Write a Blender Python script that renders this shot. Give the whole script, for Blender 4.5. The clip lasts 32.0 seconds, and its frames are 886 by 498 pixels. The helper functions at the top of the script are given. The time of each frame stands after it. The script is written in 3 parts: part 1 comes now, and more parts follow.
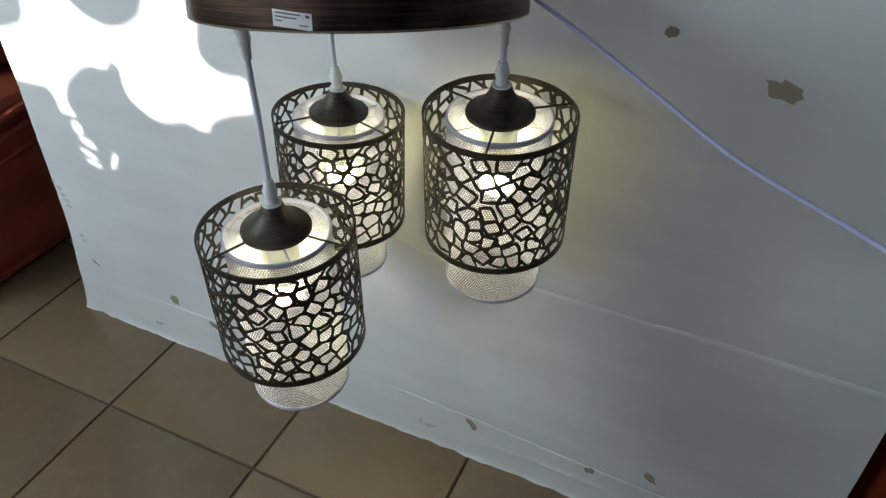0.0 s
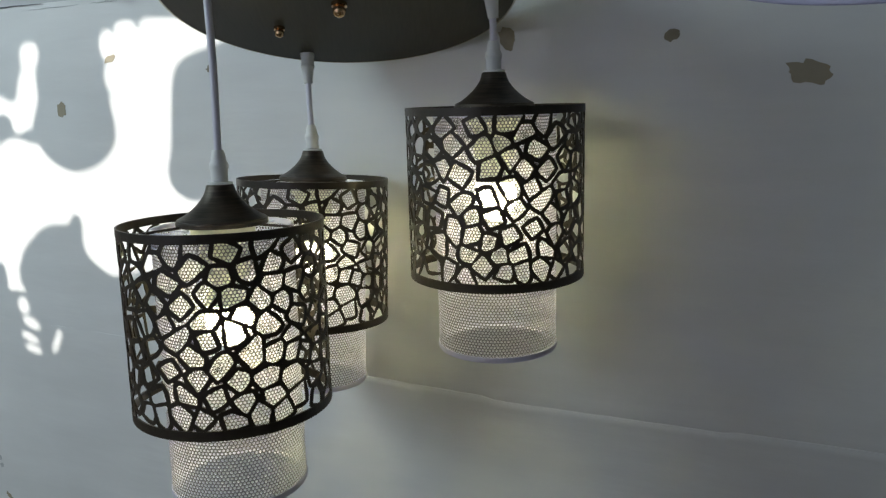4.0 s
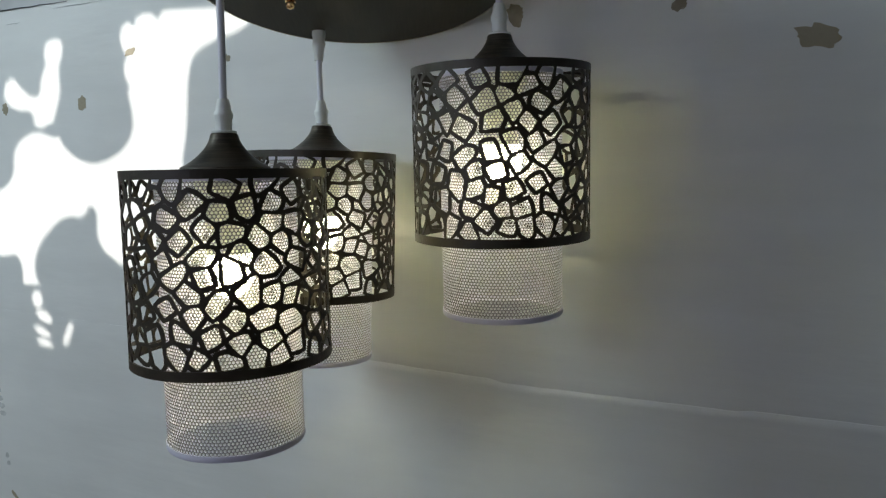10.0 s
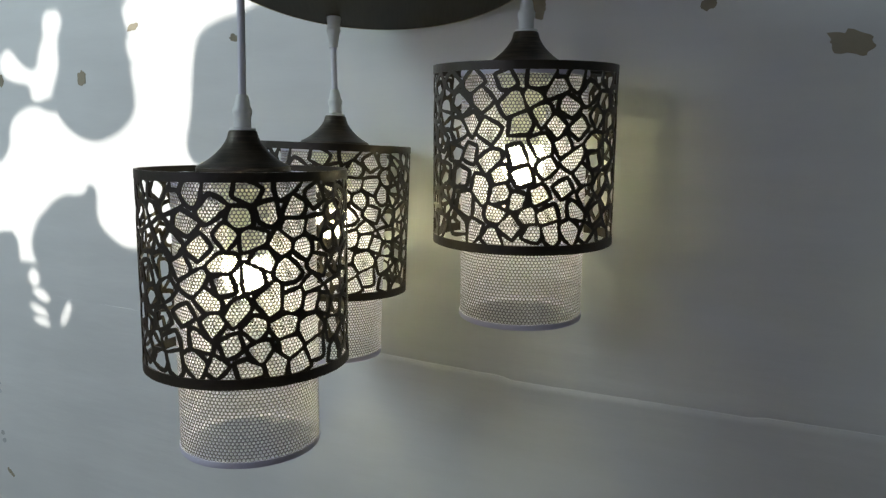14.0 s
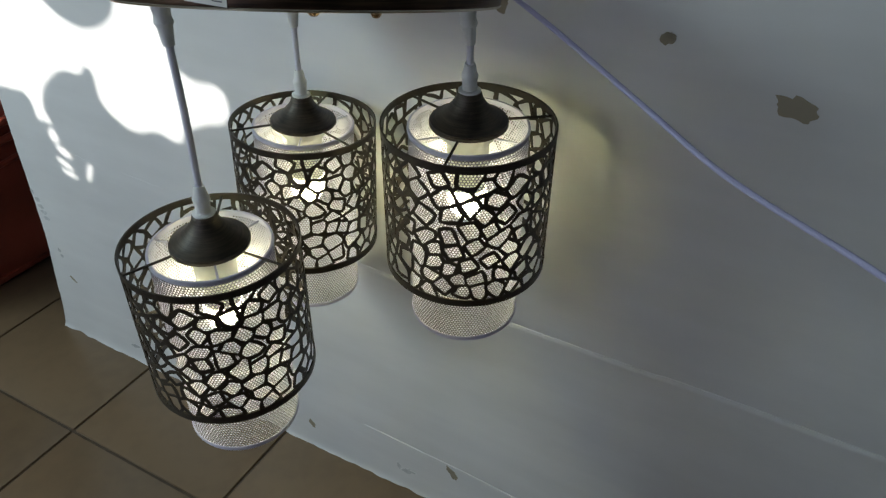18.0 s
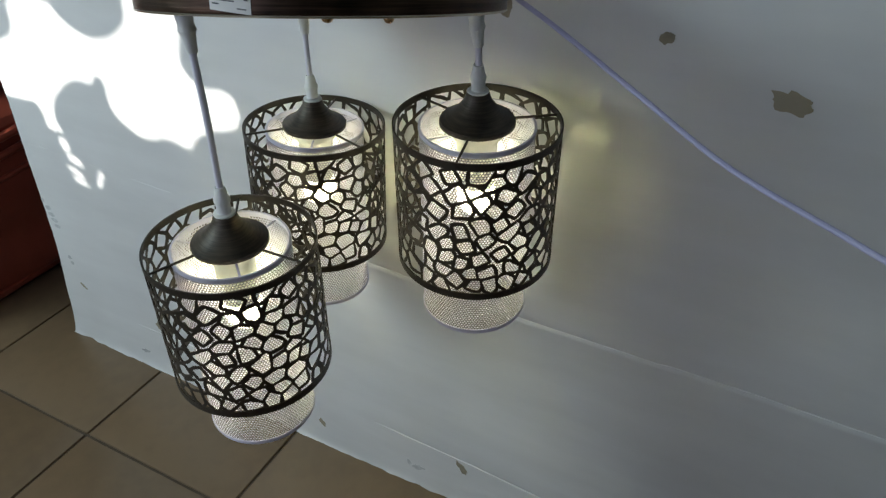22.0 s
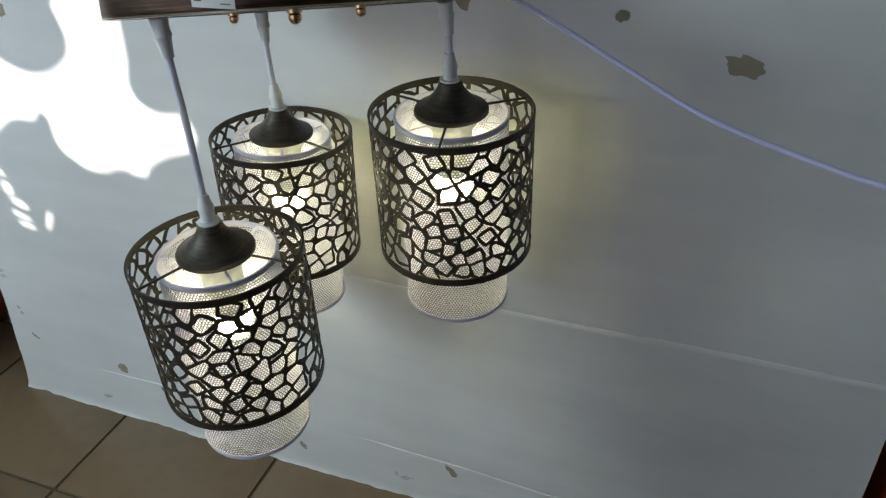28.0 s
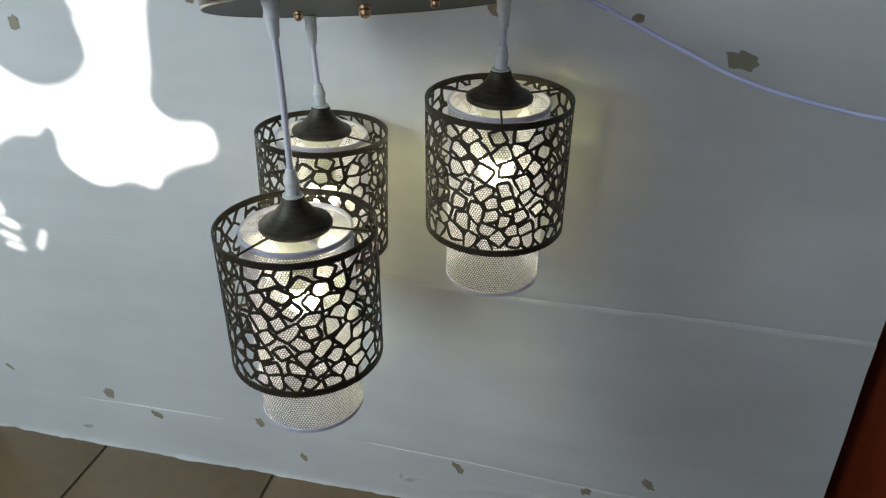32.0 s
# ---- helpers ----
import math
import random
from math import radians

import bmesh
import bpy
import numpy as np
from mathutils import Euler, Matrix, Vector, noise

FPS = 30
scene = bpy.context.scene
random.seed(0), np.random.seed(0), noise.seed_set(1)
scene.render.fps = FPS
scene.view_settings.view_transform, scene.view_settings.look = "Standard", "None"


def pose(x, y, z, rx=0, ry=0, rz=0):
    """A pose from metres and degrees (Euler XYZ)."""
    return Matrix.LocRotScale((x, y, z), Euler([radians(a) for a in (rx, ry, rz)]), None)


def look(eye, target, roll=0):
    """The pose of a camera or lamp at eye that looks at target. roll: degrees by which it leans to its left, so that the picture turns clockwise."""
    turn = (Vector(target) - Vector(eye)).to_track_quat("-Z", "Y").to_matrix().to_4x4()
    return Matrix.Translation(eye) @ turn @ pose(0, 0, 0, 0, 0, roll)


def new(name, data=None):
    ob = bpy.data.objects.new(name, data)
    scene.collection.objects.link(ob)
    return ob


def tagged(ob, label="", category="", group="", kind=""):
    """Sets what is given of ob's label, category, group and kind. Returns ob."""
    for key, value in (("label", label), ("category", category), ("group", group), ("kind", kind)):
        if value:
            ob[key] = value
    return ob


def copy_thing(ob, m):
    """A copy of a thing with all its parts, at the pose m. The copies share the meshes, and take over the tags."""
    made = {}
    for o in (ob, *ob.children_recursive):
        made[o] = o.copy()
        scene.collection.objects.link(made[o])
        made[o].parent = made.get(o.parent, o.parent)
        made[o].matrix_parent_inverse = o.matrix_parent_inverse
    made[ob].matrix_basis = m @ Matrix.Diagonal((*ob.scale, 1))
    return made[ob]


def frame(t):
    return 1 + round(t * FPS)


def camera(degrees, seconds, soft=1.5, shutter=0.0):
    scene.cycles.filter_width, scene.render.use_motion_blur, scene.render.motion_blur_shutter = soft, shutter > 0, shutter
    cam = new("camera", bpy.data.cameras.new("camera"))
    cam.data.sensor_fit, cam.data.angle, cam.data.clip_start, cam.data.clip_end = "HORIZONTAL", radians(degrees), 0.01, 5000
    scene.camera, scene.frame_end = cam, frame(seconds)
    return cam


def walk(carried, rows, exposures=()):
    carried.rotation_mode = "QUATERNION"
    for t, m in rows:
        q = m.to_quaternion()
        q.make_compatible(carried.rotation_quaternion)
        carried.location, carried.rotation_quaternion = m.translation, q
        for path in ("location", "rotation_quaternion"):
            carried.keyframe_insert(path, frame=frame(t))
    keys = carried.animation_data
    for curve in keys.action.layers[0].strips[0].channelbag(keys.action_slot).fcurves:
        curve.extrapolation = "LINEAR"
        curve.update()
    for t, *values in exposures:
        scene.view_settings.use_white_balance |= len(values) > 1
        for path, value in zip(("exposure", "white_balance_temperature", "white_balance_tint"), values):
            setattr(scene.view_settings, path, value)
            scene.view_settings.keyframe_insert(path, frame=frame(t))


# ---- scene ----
cam = camera(62.0, 32.0, soft=1.3)
PATH = [
    (0, (1.3153, -0.7724, 1.1474), (0.6628, 0.6473, -0.1011), 0.52),
    (0.5, (1.3167, -0.7666, 1.1478), (0.6601, 0.6506, -0.1015), 0.52),
    (1, (1.3143, -0.7687, 1.127), (0.6528, 0.6685, -0.0964), 0.70),
    (1.5, (1.2886, -0.7907, 1.0709), (0.6166, 0.743, -0.0228), -0.62),
    (2, (1.2943, -0.7919, 0.969), (0.5752, 0.8642, 0.1086), 0.38),
    (2.5, (1.3036, -0.784, 0.8856), (0.5447, 0.94, 0.2136), -1.03),
    (3, (1.3048, -0.7755, 0.8233), (0.5204, 0.9934, 0.3178), -1.57),
    (3.5, (1.308, -0.7695, 0.7845), (0.5134, 1.0237, 0.3934), -1.18),
    (5.5, (1.3374, -0.7685, 0.6867), (0.4901, 1.0338, 0.5032), -1.79),
    (6, (1.3394, -0.7712, 0.6797), (0.4687, 1.0217, 0.514), -1.81),
    (6.5, (1.3375, -0.7682, 0.6749), (0.4655, 1.0238, 0.5066), -1.84),
    (7, (1.3358, -0.7701, 0.6743), (0.4577, 1.0187, 0.5042), -1.73),
    (7.5, (1.3347, -0.7692, 0.6725), (0.4524, 1.0173, 0.4984), -1.37),
    (8, (1.3343, -0.7682, 0.6728), (0.4569, 1.0204, 0.496), -1.10),
    (8.5, (1.3335, -0.766, 0.6719), (0.4555, 1.0219, 0.4912), -1.12),
    (9, (1.3305, -0.765, 0.6694), (0.4602, 1.0267, 0.489), -0.84),
    (9.5, (1.3314, -0.7644, 0.6696), (0.4652, 1.0297, 0.4939), -0.68),
    (10, (1.3305, -0.7654, 0.6704), (0.4674, 1.03, 0.4928), -0.55),
    (10.5, (1.3305, -0.767, 0.6716), (0.458, 1.0245, 0.5011), -0.74),
    (11, (1.3316, -0.7681, 0.6739), (0.4526, 1.0211, 0.5125), -0.85),
    (11.5, (1.3327, -0.768, 0.6731), (0.4541, 1.0223, 0.5209), -0.83),
    (12, (1.3318, -0.7666, 0.673), (0.4584, 1.0254, 0.5121), -0.62),
    (12.5, (1.3216, -0.7687, 0.6763), (0.4513, 1.025, 0.5172), -0.01),
    (13, (1.318, -0.762, 0.6741), (0.4527, 1.0334, 0.5077), 0.30),
    (13.5, (1.3117, -0.7661, 0.6792), (0.4467, 1.0285, 0.5029), 0.67),
    (14, (1.2966, -0.7631, 0.7009), (0.4706, 1.0386, 0.4333), 0.93),
    (14.5, (1.2948, -0.7555, 0.8189), (0.5523, 1.0053, 0.2287), 1.21),
    (16.5, (1.346, -0.7232, 1.068), (0.6427, 0.7703, -0.0611), 2.74),
    (17, (1.351, -0.6887, 1.0868), (0.6309, 0.7774, -0.0672), 1.92),
    (17.5, (1.3506, -0.6808, 1.0781), (0.6034, 0.7565, -0.0948), 1.02),
    (18, (1.3495, -0.6787, 1.0793), (0.5958, 0.7596, -0.0883), 1.23),
    (18.5, (1.3473, -0.6896, 1.0805), (0.5961, 0.7512, -0.0855), 1.15),
    (19, (1.3502, -0.689, 1.0793), (0.6002, 0.7544, -0.0844), 1.24),
    (19.5, (1.3527, -0.6853, 1.0767), (0.5997, 0.7527, -0.0915), 1.30),
    (20, (1.3561, -0.6809, 1.0784), (0.5948, 0.7504, -0.0929), 0.82),
    (20.5, (1.3576, -0.6864, 1.0783), (0.5912, 0.7427, -0.0923), 0.24),
    (21, (1.3594, -0.6854, 1.0772), (0.5935, 0.7448, -0.0924), -0.00),
    (21.5, (1.3534, -0.6985, 1.0857), (0.5865, 0.7419, -0.0707), 0.04),
    (22, (1.3493, -0.7093, 1.0867), (0.5989, 0.74, -0.0694), 0.35),
    (22.5, (1.3489, -0.7099, 1.0857), (0.6129, 0.7456, -0.0718), 0.36),
    (23, (1.3489, -0.7057, 1.0842), (0.6079, 0.751, -0.0685), 0.00),
    (23.5, (1.3489, -0.7058, 1.0833), (0.6053, 0.7477, -0.0717), -0.30),
    (24, (1.3535, -0.7077, 1.0851), (0.6129, 0.7444, -0.0737), -0.28),
    (24.5, (1.3534, -0.7026, 1.0835), (0.6177, 0.7569, -0.0692), -0.17),
    (25, (1.3541, -0.7013, 1.0804), (0.6184, 0.757, -0.0738), -0.19),
    (25.5, (1.3533, -0.6973, 1.0788), (0.609, 0.7556, -0.0766), -0.56),
    (27.5, (1.3559, -0.7211, 1.0676), (0.5895, 0.753, -0.0458), -1.71),
    (28, (1.3151, -0.7565, 1.0594), (0.7048, 0.802, -0.0355), -2.10),
    (28.5, (1.2216, -0.8109, 1.0691), (0.8059, 0.8239, -0.0053), -0.69),
    (29, (1.1559, -0.8418, 1.0612), (0.9222, 0.8376, 0.0006), 1.23),
    (29.5, (1.0989, -0.8665, 1.0506), (0.9579, 0.8301, 0.0009), 2.20),
    (30, (1.0653, -0.8717, 1.0507), (0.9669, 0.8383, 0.0181), 2.51),
    (30.5, (1.0488, -0.868, 1.0481), (0.9855, 0.8443, 0.0166), 2.97),
    (31, (1.0472, -0.8711, 1.04), (0.9491, 0.8462, 0.0197), 2.63),
    (31.5, (1.1015, -0.8933, 1.0261), (0.9181, 0.843, 0.0507), 1.54),
    (32, (1.1874, -0.9058, 1.0196), (0.8141, 0.8082, 0.0589), 0.50),
]
EXPOSURES = [(0, 0.42), (1.5, 0.42), (3, 0.1), (5.5, 0.0), (13.5, -0.02), (14.5, -0.08), (16.5, 0.0), (18, 0.07), (21, 0.23), (25.5, 0.4), (28, 0.35), (30, 0.13), (31, 0.16), (32, 0.36)]
walk(cam, [(t, look(eye, target, roll)) for t, eye, target, roll in PATH], EXPOSURES)

# ---- world, sun, window light, added fill ----
SUN_WAY = Vector((0.45, 0.75, -0.48)).normalized()
world = bpy.data.worlds.new("world")
scene.world = world
world.use_nodes = True
sky = world.node_tree.nodes.new("ShaderNodeTexSky")
sky.sky_type, sky.sun_disc = "NISHITA", False
sky.sun_elevation = math.asin(-SUN_WAY.z)
sky.sun_rotation = math.atan2(-SUN_WAY.x, -SUN_WAY.y)
world.node_tree.links.new(sky.outputs[0], world.node_tree.nodes["Background"].inputs[0])
world.node_tree.nodes["Background"].inputs[1].default_value = 0.1
sun = new("sun", bpy.data.lights.new("sun", "SUN"))
sun.data.energy, sun.data.angle, sun.data.color = 5.0, radians(0.3), (1.0, 0.96, 0.88)
sun.matrix_world = look((-0.9, -1.5, 2.0), Vector((-0.9, -1.5, 2.0)) + SUN_WAY)
REAR = -1.45
# area lamp standing in for sky light through the assumed opening
daylight = new("window_light", bpy.data.lights.new("window_light", "AREA"))
daylight.data.shape, daylight.data.size, daylight.data.size_y = "RECTANGLE", 1.1, 0.9
daylight.data.energy, daylight.data.color = 28.5, (0.765, 0.94, 0.965)
daylight.matrix_world = look((-0.68, REAR + 0.06, 1.55), (0.15, 0.0, 0.6))
# weak bluish fill lamp, added to brighten the middle of the board
rear_fill = new("rear_fill_light", bpy.data.lights.new("rear_fill_light", "AREA"))
rear_fill.data.shape, rear_fill.data.size, rear_fill.data.size_y = "RECTANGLE", 1.0, 1.2
rear_fill.data.energy, rear_fill.data.color = 4.3, (0.71, 0.75, 1.0)
rear_fill.matrix_world = look((0.45, REAR + 0.04, 0.72), (0.4, 0.0, 0.45))


# ---- materials ----
def node_mat(name, base, rough=0.5, metal=0.0, vary=0.12, scale=8.0, bump=0.0, bump_scale=60.0, stretch=(1, 1, 1), other=None, per_object=0.0, patches=2.0, spec=0.5):
    m = bpy.data.materials.new(name)
    m.use_nodes = True
    nt = m.node_tree
    b = nt.nodes["Principled BSDF"]
    b.inputs["Roughness"].default_value, b.inputs["Metallic"].default_value = rough, metal
    b.inputs["Specular IOR Level"].default_value = spec
    tc = nt.nodes.new("ShaderNodeTexCoord")
    mp = nt.nodes.new("ShaderNodeMapping")
    mp.inputs["Scale"].default_value = stretch
    nt.links.new(tc.outputs["Object"], mp.inputs[0])
    fine = nt.nodes.new("ShaderNodeTexNoise")
    fine.inputs["Scale"].default_value, fine.inputs["Detail"].default_value = scale, 6.0
    wide = nt.nodes.new("ShaderNodeTexNoise")
    wide.inputs["Scale"].default_value, wide.inputs["Detail"].default_value = patches, 3.0
    nt.links.new(mp.outputs[0], fine.inputs[0])
    nt.links.new(tc.outputs["Object"], wide.inputs[0])
    add = nt.nodes.new("ShaderNodeMath")
    add.operation = "MULTIPLY_ADD"
    nt.links.new(wide.outputs[0], add.inputs[0])
    add.inputs[1].default_value = 0.6
    half = nt.nodes.new("ShaderNodeMath")
    half.operation = "MULTIPLY"
    nt.links.new(fine.outputs[0], half.inputs[0])
    half.inputs[1].default_value = 0.4
    nt.links.new(half.outputs[0], add.inputs[2])
    value = add.outputs[0]
    if per_object:
        info = nt.nodes.new("ShaderNodeObjectInfo")
        more = nt.nodes.new("ShaderNodeMath")
        more.operation = "MULTIPLY_ADD"
        nt.links.new(info.outputs["Random"], more.inputs[0])
        more.inputs[1].default_value = per_object
        nt.links.new(value, more.inputs[2])
        value = more.outputs[0]
    ramp = nt.nodes.new("ShaderNodeValToRGB")
    lo = [c * (1 - vary) for c in base]
    hi = list(other) if other else [min(1, c * (1 + vary)) for c in base]
    ramp.color_ramp.elements[0].position, ramp.color_ramp.elements[0].color = 0.36, (*lo, 1)
    ramp.color_ramp.elements[1].position, ramp.color_ramp.elements[1].color = 0.66, (*hi, 1)
    nt.links.new(value, ramp.inputs[0])
    nt.links.new(ramp.outputs[0], b.inputs["Base Color"])
    if bump:
        bn = nt.nodes.new("ShaderNodeTexNoise")
        bn.inputs["Scale"].default_value, bn.inputs["Detail"].default_value = bump_scale, 4.0
        nt.links.new(mp.outputs[0], bn.inputs[0])
        bu = nt.nodes.new("ShaderNodeBump")
        bu.inputs["Strength"].default_value, bu.inputs["Distance"].default_value = bump, 0.002
        nt.links.new(bn.outputs[0], bu.inputs["Height"])
        nt.links.new(bu.outputs[0], b.inputs["Normal"])
    return m


WHITE_BOARD = node_mat("white_board", (0.74, 0.75, 0.76), 0.5, vary=0.07, scale=5, stretch=(1, 1, 5), bump=0.3, bump_scale=14, patches=4.0)
TORN = node_mat("torn_board", (0.28, 0.25, 0.188), 0.9, vary=0.3, scale=70, bump=0.4, bump_scale=200, per_object=0.25)
SMUDGE = node_mat("smudge", (0.53, 0.545, 0.56), 0.8, vary=0.3, scale=120)
TILE = node_mat("brown_tile", (0.160, 0.110, 0.064), 0.33, vary=0.16, scale=30, bump=0.08, bump_scale=90, per_object=0.12)
GROUT = node_mat("dark_grout", (0.085, 0.064, 0.046), 0.9, vary=0.3, scale=60)
BRONZE = node_mat("bronze_paint", (0.04, 0.032, 0.023), 0.42, metal=0.3, vary=0.35, scale=40, bump=0.15, bump_scale=300)
BRUSHED = node_mat("brushed_bronze", (0.014, 0.011, 0.009), 0.34, metal=0.75, vary=0.5, scale=18, stretch=(0.6, 0.6, 22), other=(0.15, 0.088, 0.056), bump=0.25, bump_scale=30, patches=14)
CAP_BRONZE = node_mat("rubbed_bronze", (0.042, 0.037, 0.028), 0.45, metal=0.4, vary=0.5, scale=55, stretch=(0.6, 0.6, 12), other=(0.11, 0.088, 0.062), bump=0.15, bump_scale=110, patches=30)
UNDER = node_mat("canopy_underside", (0.034, 0.031, 0.021), 0.5, metal=0.2, vary=0.25, scale=30, stretch=(1, 12, 1), spec=0.3)
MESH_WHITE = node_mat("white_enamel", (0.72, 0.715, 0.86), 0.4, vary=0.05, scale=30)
# the same enamel darkened, as shade on the cylinder's outer faces
MESH_SHADED = node_mat("shaded_enamel", (0.25, 0.24, 0.255), 0.4, vary=0.06, scale=30)
CORD = node_mat("white_pvc", (0.74, 0.74, 0.82), 0.35, vary=0.05, scale=30)
SLEEVE = node_mat("milky_nylon", (0.86, 0.88, 0.86), 0.3, vary=0.06, scale=60)
SLEEVE.node_tree.nodes["Principled BSDF"].inputs["Transmission Weight"].default_value = 0.1
CREAM = node_mat("cream_plastic", (0.68, 0.70, 0.58), 0.4, vary=0.06, scale=40)
GOLD = node_mat("polished_copper", (0.66, 0.44, 0.24), 0.15, metal=1.0, vary=0.1, scale=30)
PAPER = node_mat("label_paper", (0.8, 0.8, 0.78), 0.6, vary=0.04, scale=40)
INK = node_mat("grey_ink", (0.12, 0.12, 0.13), 0.7, vary=0.1, scale=40)
CABLE = node_mat("lilac_pvc", (0.43, 0.43, 0.64), 0.4, vary=0.08, scale=40)
RED = node_mat("red_vinyl", (0.30, 0.062, 0.036), 0.38, vary=0.25, scale=10, bump=0.2, bump_scale=40)
ORANGE = node_mat("orange_red_paint", (0.3, 0.045, 0.012), 0.45, vary=0.25, scale=12, bump=0.1, bump_scale=80)
NAVY = node_mat("dull_navy", (0.05, 0.06, 0.085), 0.8, vary=0.25, scale=8)
GREY_WALL = node_mat("grey_painted_wall", (0.5, 0.505, 0.53), 0.6, vary=0.1, scale=5, stretch=(1, 1, 4), bump=0.2, bump_scale=14, patches=5.0)
PLASTER = node_mat("plain_plaster", (0.5, 0.5, 0.48), 0.8, vary=0.1, scale=6, bump=0.2)
MASK_SHEET = node_mat("dark_mask_sheet", (0.08, 0.08, 0.09), 0.9, vary=0.3, scale=60)
DARK = node_mat("charcoal_plastic", (0.03, 0.032, 0.04), 0.5, vary=0.2, scale=40)

def glowing(name, colour, strength, clear=0.0):
    """A surface that gives off light; clear is the share of it that light passes straight."""
    m = bpy.data.materials.new(name)
    m.use_nodes = True
    nt = m.node_tree
    b = nt.nodes["Principled BSDF"]
    b.inputs["Base Color"].default_value = (0.9, 0.88, 0.8, 1)
    b.inputs["Roughness"].default_value = 0.25
    b.inputs["Emission Color"].default_value = (*colour, 1)
    b.inputs["Emission Strength"].default_value = strength
    b.inputs["Alpha"].default_value = 1 - clear
    return m


ENVELOPE = glowing("lit_milky_glass", (1.0, 0.95, 0.70), 9.0, 0.55)
CORE = glowing("lit_led_core", (1.0, 0.915, 0.42), 205.0)


# ---- builders ----
def mesh_of(name, bm, material, smooth=True):
    me = bpy.data.meshes.new(name)
    bm.normal_update()
    bm.to_mesh(me)
    bm.free()
    me.materials.append(material)
    if smooth:
        me.shade_smooth()
        me.set_sharp_from_angle(angle=radians(35))
    return me


def part(name, bm, material, parent=None, label="", smooth=True):
    me = bm if isinstance(bm, bpy.types.Mesh) else mesh_of(name, bm, material, smooth)
    ob = new(name, me)
    if parent:
        ob.parent = parent
    if label:
        tagged(ob, label)
    return ob


def lathe(profile, seg=48, bm=None, m=None):
    bm = bm or bmesh.new()
    m = m or Matrix()
    rings = []
    for r, z in profile:
        if r < 1e-6:
            rings.append([bm.verts.new(m @ Vector((0, 0, z)))])
        else:
            rings.append([bm.verts.new(m @ Vector((r * math.cos(2 * math.pi * k / seg), r * math.sin(2 * math.pi * k / seg), z))) for k in range(seg)])
    for a, b in zip(rings, rings[1:]):
        for k in range(seg):
            q = [a[k % len(a)], a[(k + 1) % len(a)], b[(k + 1) % len(b)], b[k % len(b)]]
            q = list(dict.fromkeys(q))
            if len(q) > 2:
                bm.faces.new(q)
    bmesh.ops.recalc_face_normals(bm, faces=bm.faces)
    return bm


def glide(points, n=8):
    """A smooth line through points."""
    p = [Vector(q) for q in points]
    p = [2 * p[0] - p[1]] + p + [2 * p[-1] - p[-2]]
    out = []
    for i in range(1, len(p) - 2):
        a, b, c, d = p[i - 1 : i + 3]
        for k in range(n):
            t = k / n
            out.append(0.5 * (2 * b + (c - a) * t + (2 * a - 5 * b + 4 * c - d) * t * t + (3 * b - a - 3 * c + d) * t**3))
    return out + [p[-2]]


def tube(points, r, seg=12, bm=None):
    bm = bm or bmesh.new()
    rings = []
    side = None
    for i, p in enumerate(points):
        way = (points[min(i + 1, len(points) - 1)] - points[max(i - 1, 0)]).normalized()
        side = way.orthogonal().normalized() if side is None else (side - way * side.dot(way)).normalized()
        up = way.cross(side)
        rr = r(i / (len(points) - 1)) if callable(r) else r
        rings.append([bm.verts.new(p + rr * (math.cos(2 * math.pi * k / seg) * side + math.sin(2 * math.pi * k / seg) * up)) for k in range(seg)])
    for a, b in zip(rings, rings[1:]):
        for k in range(seg):
            bm.faces.new((a[k], a[(k + 1) % seg], b[(k + 1) % seg], b[k]))
    bm.faces.new(rings[0][::-1])
    bm.faces.new(rings[-1])
    bmesh.ops.recalc_face_normals(bm, faces=bm.faces)
    return bm


def box(x0, x1, y0, y1, z0, z1, bevel=0.0, seg=2, bm=None):
    made = bmesh.new()
    bmesh.ops.create_cube(made, size=1)
    for v in made.verts:
        v.co = ((x0 + x1) / 2 + v.co.x * (x1 - x0), (y0 + y1) / 2 + v.co.y * (y1 - y0), (z0 + z1) / 2 + v.co.z * (z1 - z0))
    if bevel:
        bmesh.ops.bevel(made, geom=made.edges[:], offset=bevel, segments=seg, affect="EDGES", profile=0.5)
    return made


def structure(name, bm, material, label, category="wall"):
    return tagged(part(name, bm, material), label, category, kind="structure")


# ---- the room ----
X0, X1, Y1, TOP = -1.6, 3.0, 0.75, 2.5
FACE = 0.010


def face(z):
    """Depth of the board's front: it leans back a little."""
    return FACE * min(1.0, max(0.0, z / 0.6))


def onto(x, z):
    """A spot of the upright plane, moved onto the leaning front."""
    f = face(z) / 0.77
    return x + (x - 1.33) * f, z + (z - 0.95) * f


tiles_base = structure("floor", box(X0, X1, REAR, Y1, -0.06, -0.004), GROUT, "dark grout bed under brown floor tiles", "floor")
structure("ceiling", box(X0 - 0.1, X1 + 0.1, REAR - 0.05, Y1 + 0.1, TOP, TOP + 0.1), PLASTER, "plain plaster ceiling", "ceiling")
structure("wall_west", box(X0 - 0.1, X0, REAR, Y1, -0.06, TOP), PLASTER, "plain grey plaster side wall")
structure("wall_east", box(X1, X1 + 0.1, REAR, Y1, -0.06, TOP), PLASTER, "plain grey plaster side wall")
structure("wall_north", box(X0 - 0.1, X1 + 0.1, Y1, Y1 + 0.1, -0.06, TOP), NAVY, "dull dark blue wall in the shade")
# unseen rear wall, added with an assumed opening to let the sun in
rear = bmesh.new()
WX0, WX1, WZ0, WZ1 = -1.14, 0.06, 1.2, 2.0
